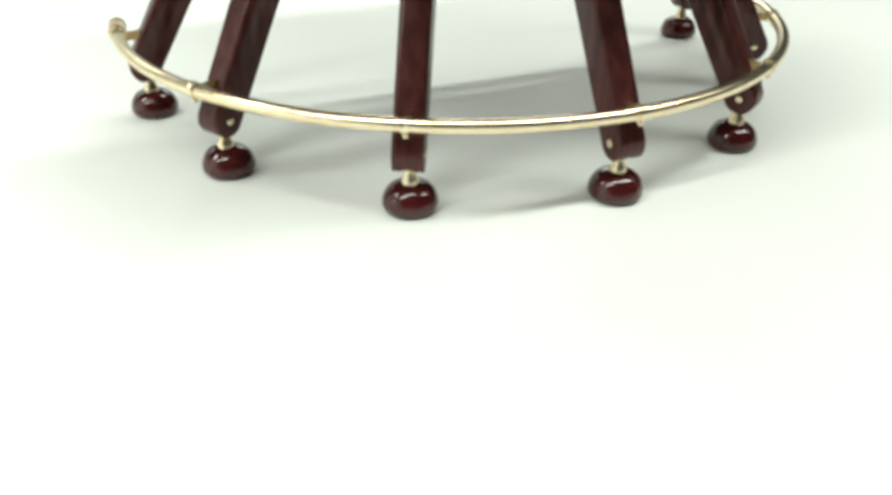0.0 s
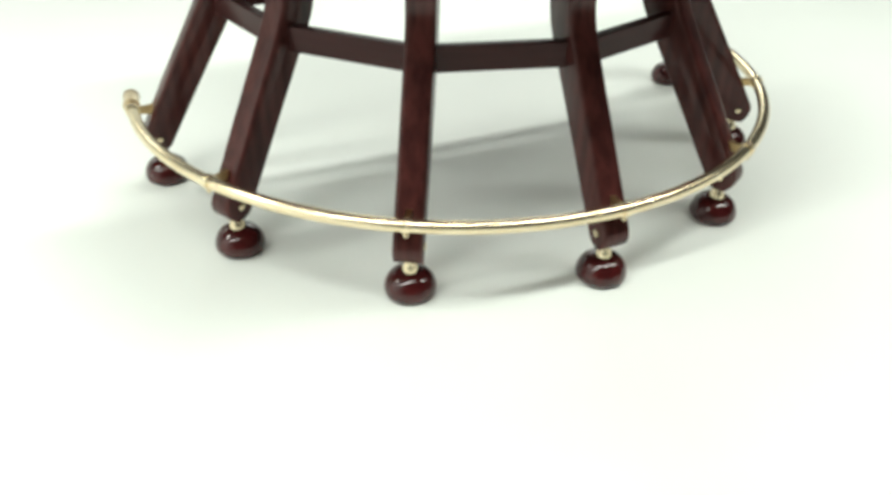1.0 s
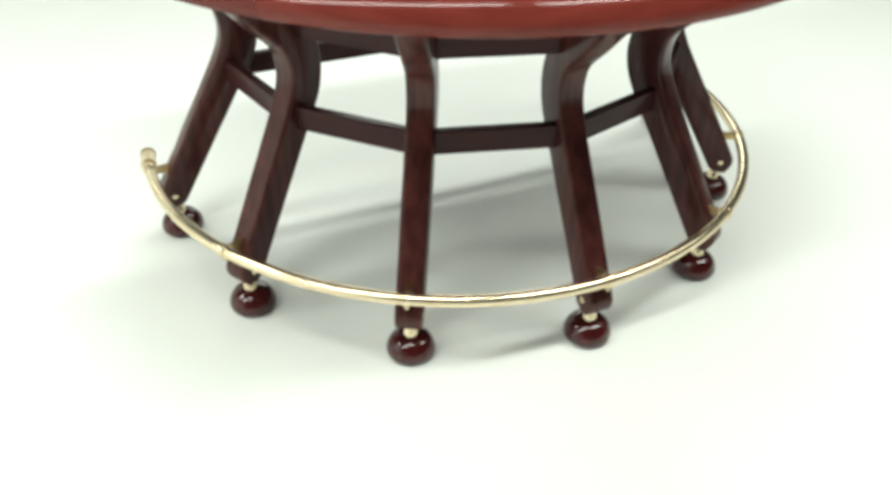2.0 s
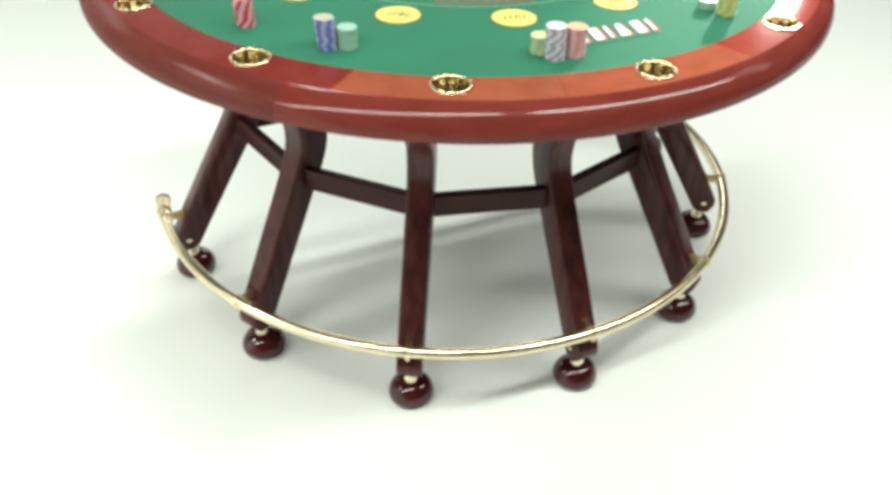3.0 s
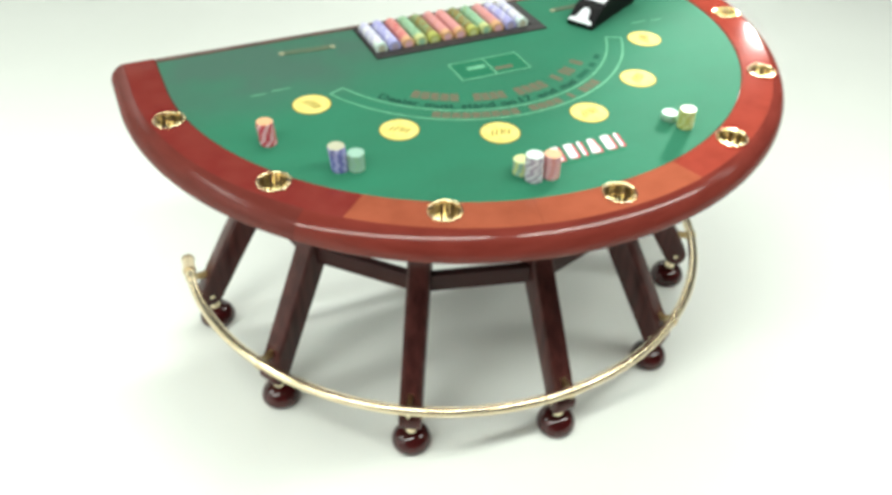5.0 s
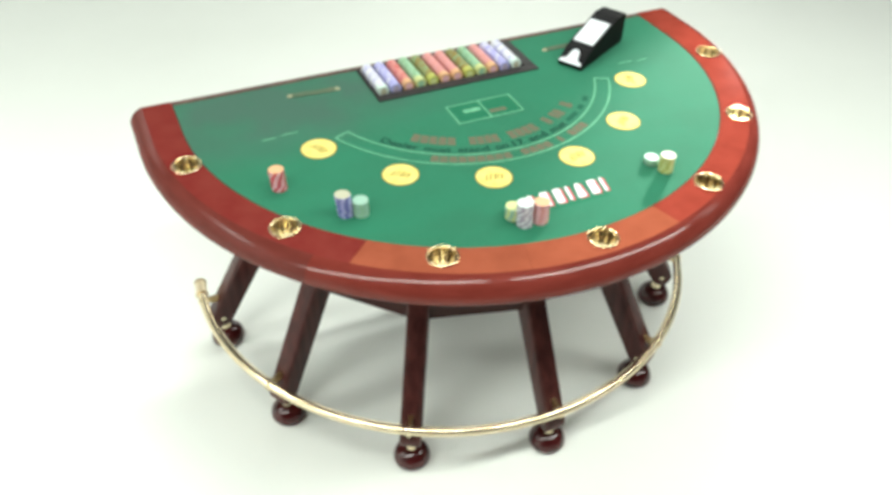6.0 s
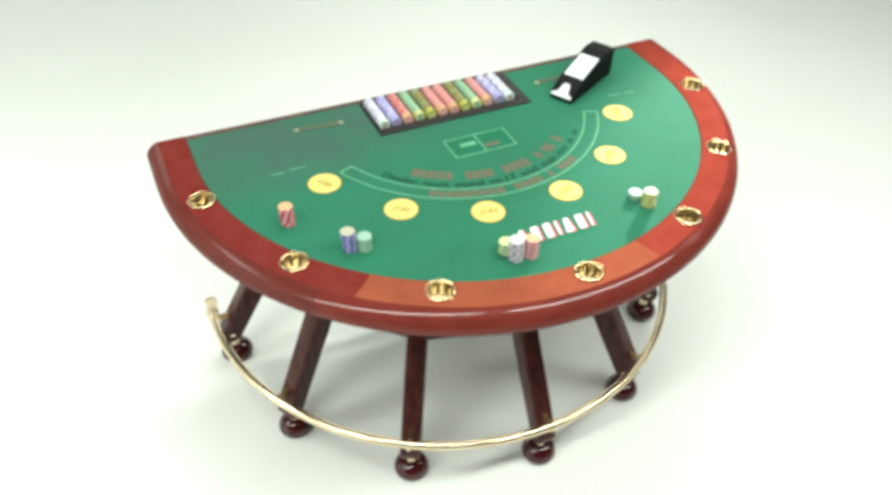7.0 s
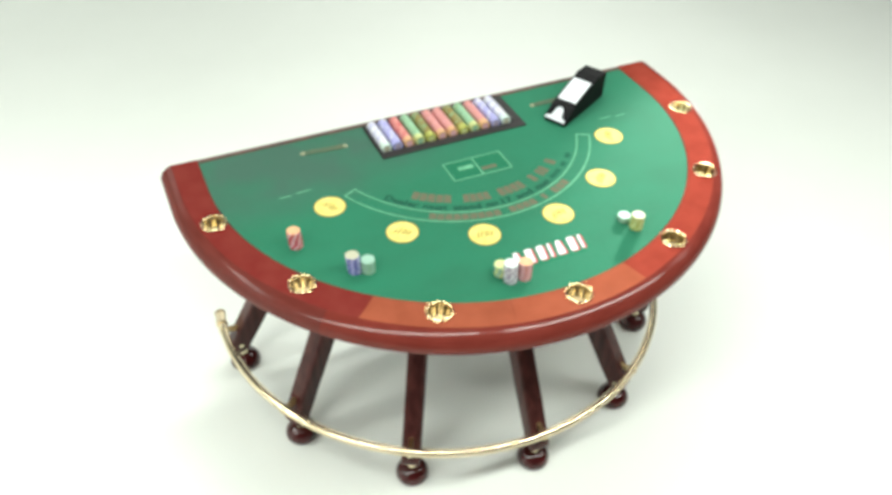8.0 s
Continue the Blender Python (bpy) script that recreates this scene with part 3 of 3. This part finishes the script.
def chip_stack(x, y, height, colours, label, twist, lean=0.0):
    stack = tagged(new("chip_stack"), label, "chip stack", "chip stacks on the felt")
    stack.matrix_basis = pose(x, y, TOP + 0.0005)
    rng = random.Random(int(1000 * (x + 2 * y)))
    n = max(1, round(height / CHIP_H))
    if colours not in chip_meshes:
        bm = bmesh.new()
        chip_bmesh(bm, 0, 0)
        bmesh.ops.recalc_face_normals(bm, faces=bm.faces)
        me = bpy.data.meshes.new("chip")
        bm.to_mesh(me)
        bm.free()
        for c in colours:
            me.materials.append(CHIP[c])
        chip_meshes[colours] = me
    turn = rng.random() * 6
    for k in range(n):
        c = new("chip", chip_meshes[colours])
        c.parent = stack
        turn += twist * rng.choice((1, 1, 1, -1, 0.2)) + rng.uniform(-0.10, 0.10)
        c.matrix_basis = Matrix.Translation((lean * k * CHIP_H + rng.uniform(-0.0007, 0.0007), rng.uniform(-0.0007, 0.0007), k * CHIP_H)) @ Matrix.Rotation(turn, 4, "Z")
    return stack


chip_stack(-0.6415, -0.3705, 0.059, ("red", "rose", "orange"), "leaning stack of red gaming chips with pale edge marks", 0.11, -0.06)
chip_stack(-0.523, -0.536, 0.062, ("blue", "lilac", "cream"), "tall stack of blue gaming chips with lilac edge marks", 0.12, -0.10)
chip_stack(-0.489, -0.547, 0.041, ("green", "mint", "mint"), "short stack of green gaming chips beside blue ones", 0.10)
chip_stack(-0.145, -0.738, 0.064, ("white", "grey", "frost"), "tall stack of white gaming chips with grey marks", 0.22, -0.05)
chip_stack(-0.104, -0.741, 0.059, ("pink", "rose", "orange"), "stack of pink gaming chips beside white ones", 0.05, 0.0)
chip_stack(-0.157, -0.703, 0.033, ("lime", "mint", "lime"), "low stack of pale yellow-green chips behind white ones", 0.15)
chip_stack(0.291, -0.637, 0.017, ("green", "mint", "mint"), "few pale green chips lying on the felt", 0.1)
chip_stack(0.304, -0.682, 0.048, ("gold", "lime", "cream"), "stack of olive-yellow gaming chips near the rail", 0.2)

# ---- chip tray, let into the top ----
TX, TY, TW, TD = 0.005, 0.039, 0.265, 0.100
for name in ("felt", "underside_board"):
    ob = bpy.data.objects[name]
    bm = bmesh.new()
    box(bm, TX - TW + 0.006, TX + TW - 0.006, TY - TD + 0.006, TY + TD - 0.006, TOP - 0.034, TOP + 0.05)
    cutter = link_mesh("cutter", bm, FELT)
    cut = ob.modifiers.new("recess", "BOOLEAN")
    cut.operation, cut.object, cut.solver = "DIFFERENCE", cutter, "EXACT"
    cut_mesh = bpy.data.meshes.new_from_object(ob.evaluated_get(bpy.context.evaluated_depsgraph_get()))
    ob.modifiers.remove(cut)
    ob.data = cut_mesh
    bpy.data.objects.remove(cutter)
tray = tagged(new("chip_tray"), "black dealer's chip tray filled with twelve rows of chips", "chip tray")
tray.matrix_basis = pose(TX, TY, TOP)
bm = bmesh.new()
box(bm, -TW + 0.008, TW - 0.008, -TD + 0.008, TD - 0.008, -0.032, -0.027)
part("tray_base", bm, TRAYBLACK, tray)
for q in ((-TW, TW, -TD - 0.011, -TD + 0.024), (-TW, TW, TD - 0.010, TD), (-TW, -TW + 0.010, -TD + 0.0245, TD - 0.0105), (TW - 0.034, TW, -TD + 0.0245, TD - 0.0105)):
    bm = bmesh.new()
    box(bm, *q, 0.0008, 0.0045, 0.0015)
    x0, x1, y0, y1 = q
    box(bm, max(x0, -TW + 0.008), min(x1, TW - 0.008), max(y0, -TD + 0.008), min(y1, TD - 0.008), -0.0265, 0.0008)
    part("tray_side", bm, TRAYBLACK, tray)
order = ("white", "lilac", "coral", "green", "olive", "pink", "pink", "olive", "green", "pink", "lilac", "white")
# body, odd chips, the differently coloured chips at the dealer's end, and their inlay
ends = {"white": ("white", "lilac", "frost", "cream"), "lilac": ("lilac", "white", "lilac", "grey"), "coral": ("coral", "red", "orange", "rose"),
        "green": ("green", "sage", "lime", "green"), "olive": ("olive", "sage", "gold", "lime"), "pink": ("pink", "coral", "orange", "rose")}
for i, colour in enumerate(order):
    x = -0.236 + i * 0.0403
    bm = bmesh.new()
    rng = random.Random(i)
    n = 44
    turn = 0
    for k in range(n):
        turn += rng.uniform(0, 0.5)
        first = len(bm.faces)
        chip_bmesh(bm, k * 0.0034, turn, rng.uniform(-0.0007, 0.0007), rng.uniform(-0.0007, 0.0007), seg=14, inserts=2, r=0.0172)
        odd = rng.random() < 0.10
        bm.faces.ensure_lookup_table()
        for f_ in bm.faces[first:]:
            f_.material_index = (1 if odd else 0) if f_.material_index == 0 or rng.random() < 0.6 else f_.material_index
        if k >= n - 7:
            for f_ in bm.faces[first:first + 56]:
                f_.material_index = 2
    for f_ in bm.faces[first + 56:]:
        f_.material_index = 3
    bmesh.ops.transform(bm, matrix=Matrix.Rotation(radians(90), 4, "X"), verts=bm.verts)
    row = link_mesh("chip_row", bm, [CHIP[c] for c in ends[colour]])
    row.matrix_basis = pose(TX + x, TY + 0.082, TOP + 0.007)
    tagged(row, "row of " + {"olive": "dark olive"}.get(colour, colour) + " gaming chips lying in the tray", "chip row", "chip rows in the tray", kind="stuff")

# ---- card shoe ----
shoe = tagged(new("card_shoe"), "black plastic card shoe with white cards on the felt", "card shoe")
shoe.matrix_basis = pose(0.364, -0.098, TOP + 0.0005, 0, 0, 29)


def prism(bm, outline, y0, y1, bevel=0.0):
    """A side outline in x, z pushed out along y."""
    loft(bm, [[(x, y0, z) for x, z in outline], [(x, y1, z) for x, z in outline]])
    if bevel:
        bmesh.ops.bevel(bm, geom=bm.edges[:], offset=bevel, segments=2, affect="EDGES", profile=0.5)


bm = bmesh.new()
prism(bm, [(0.0, 0), (0.270, 0), (0.275, 0.095), (0.215, 0.100), (0.045, 0.048), (0.0, 0.016)], -0.0425, 0.0425, 0.003)
part("body", bm, BLACK, shoe)
bm = bmesh.new()
a = math.atan2(0.052, 0.170)
box(bm, 0, 0.110, -0.036, 0.034, 0, 0.004, 0.001)
part("card_panel", bm, CARD, shoe, "white card panel on the sloping lid", m=Matrix.Translation((0.070, 0, 0.0557)) @ Matrix.Rotation(-a, 4, "Y"))
bm = bmesh.new()
outline = [(-0.006, -0.038), (-0.006, 0.038), (0.004, 0.036), (0.010, 0.020)] + [(0.030 + 0.016 * math.cos(t), 0.015 * math.sin(t)) for t in [radians(100 - 20 * k) for k in range(11)]] + [(0.010, -0.020), (0.004, -0.036)]
loft(bm, [[(x, y, 0) for x, y in outline], [(x, y, 0.0025) for x, y in outline]])
a = math.atan2(0.032, 0.045)
part("card_mouth", bm, CARD, shoe, "white front card in the thumb notch", m=Matrix.Translation((0.001, 0, 0.0185)) @ Matrix.Rotation(-a, 4, "Y"))
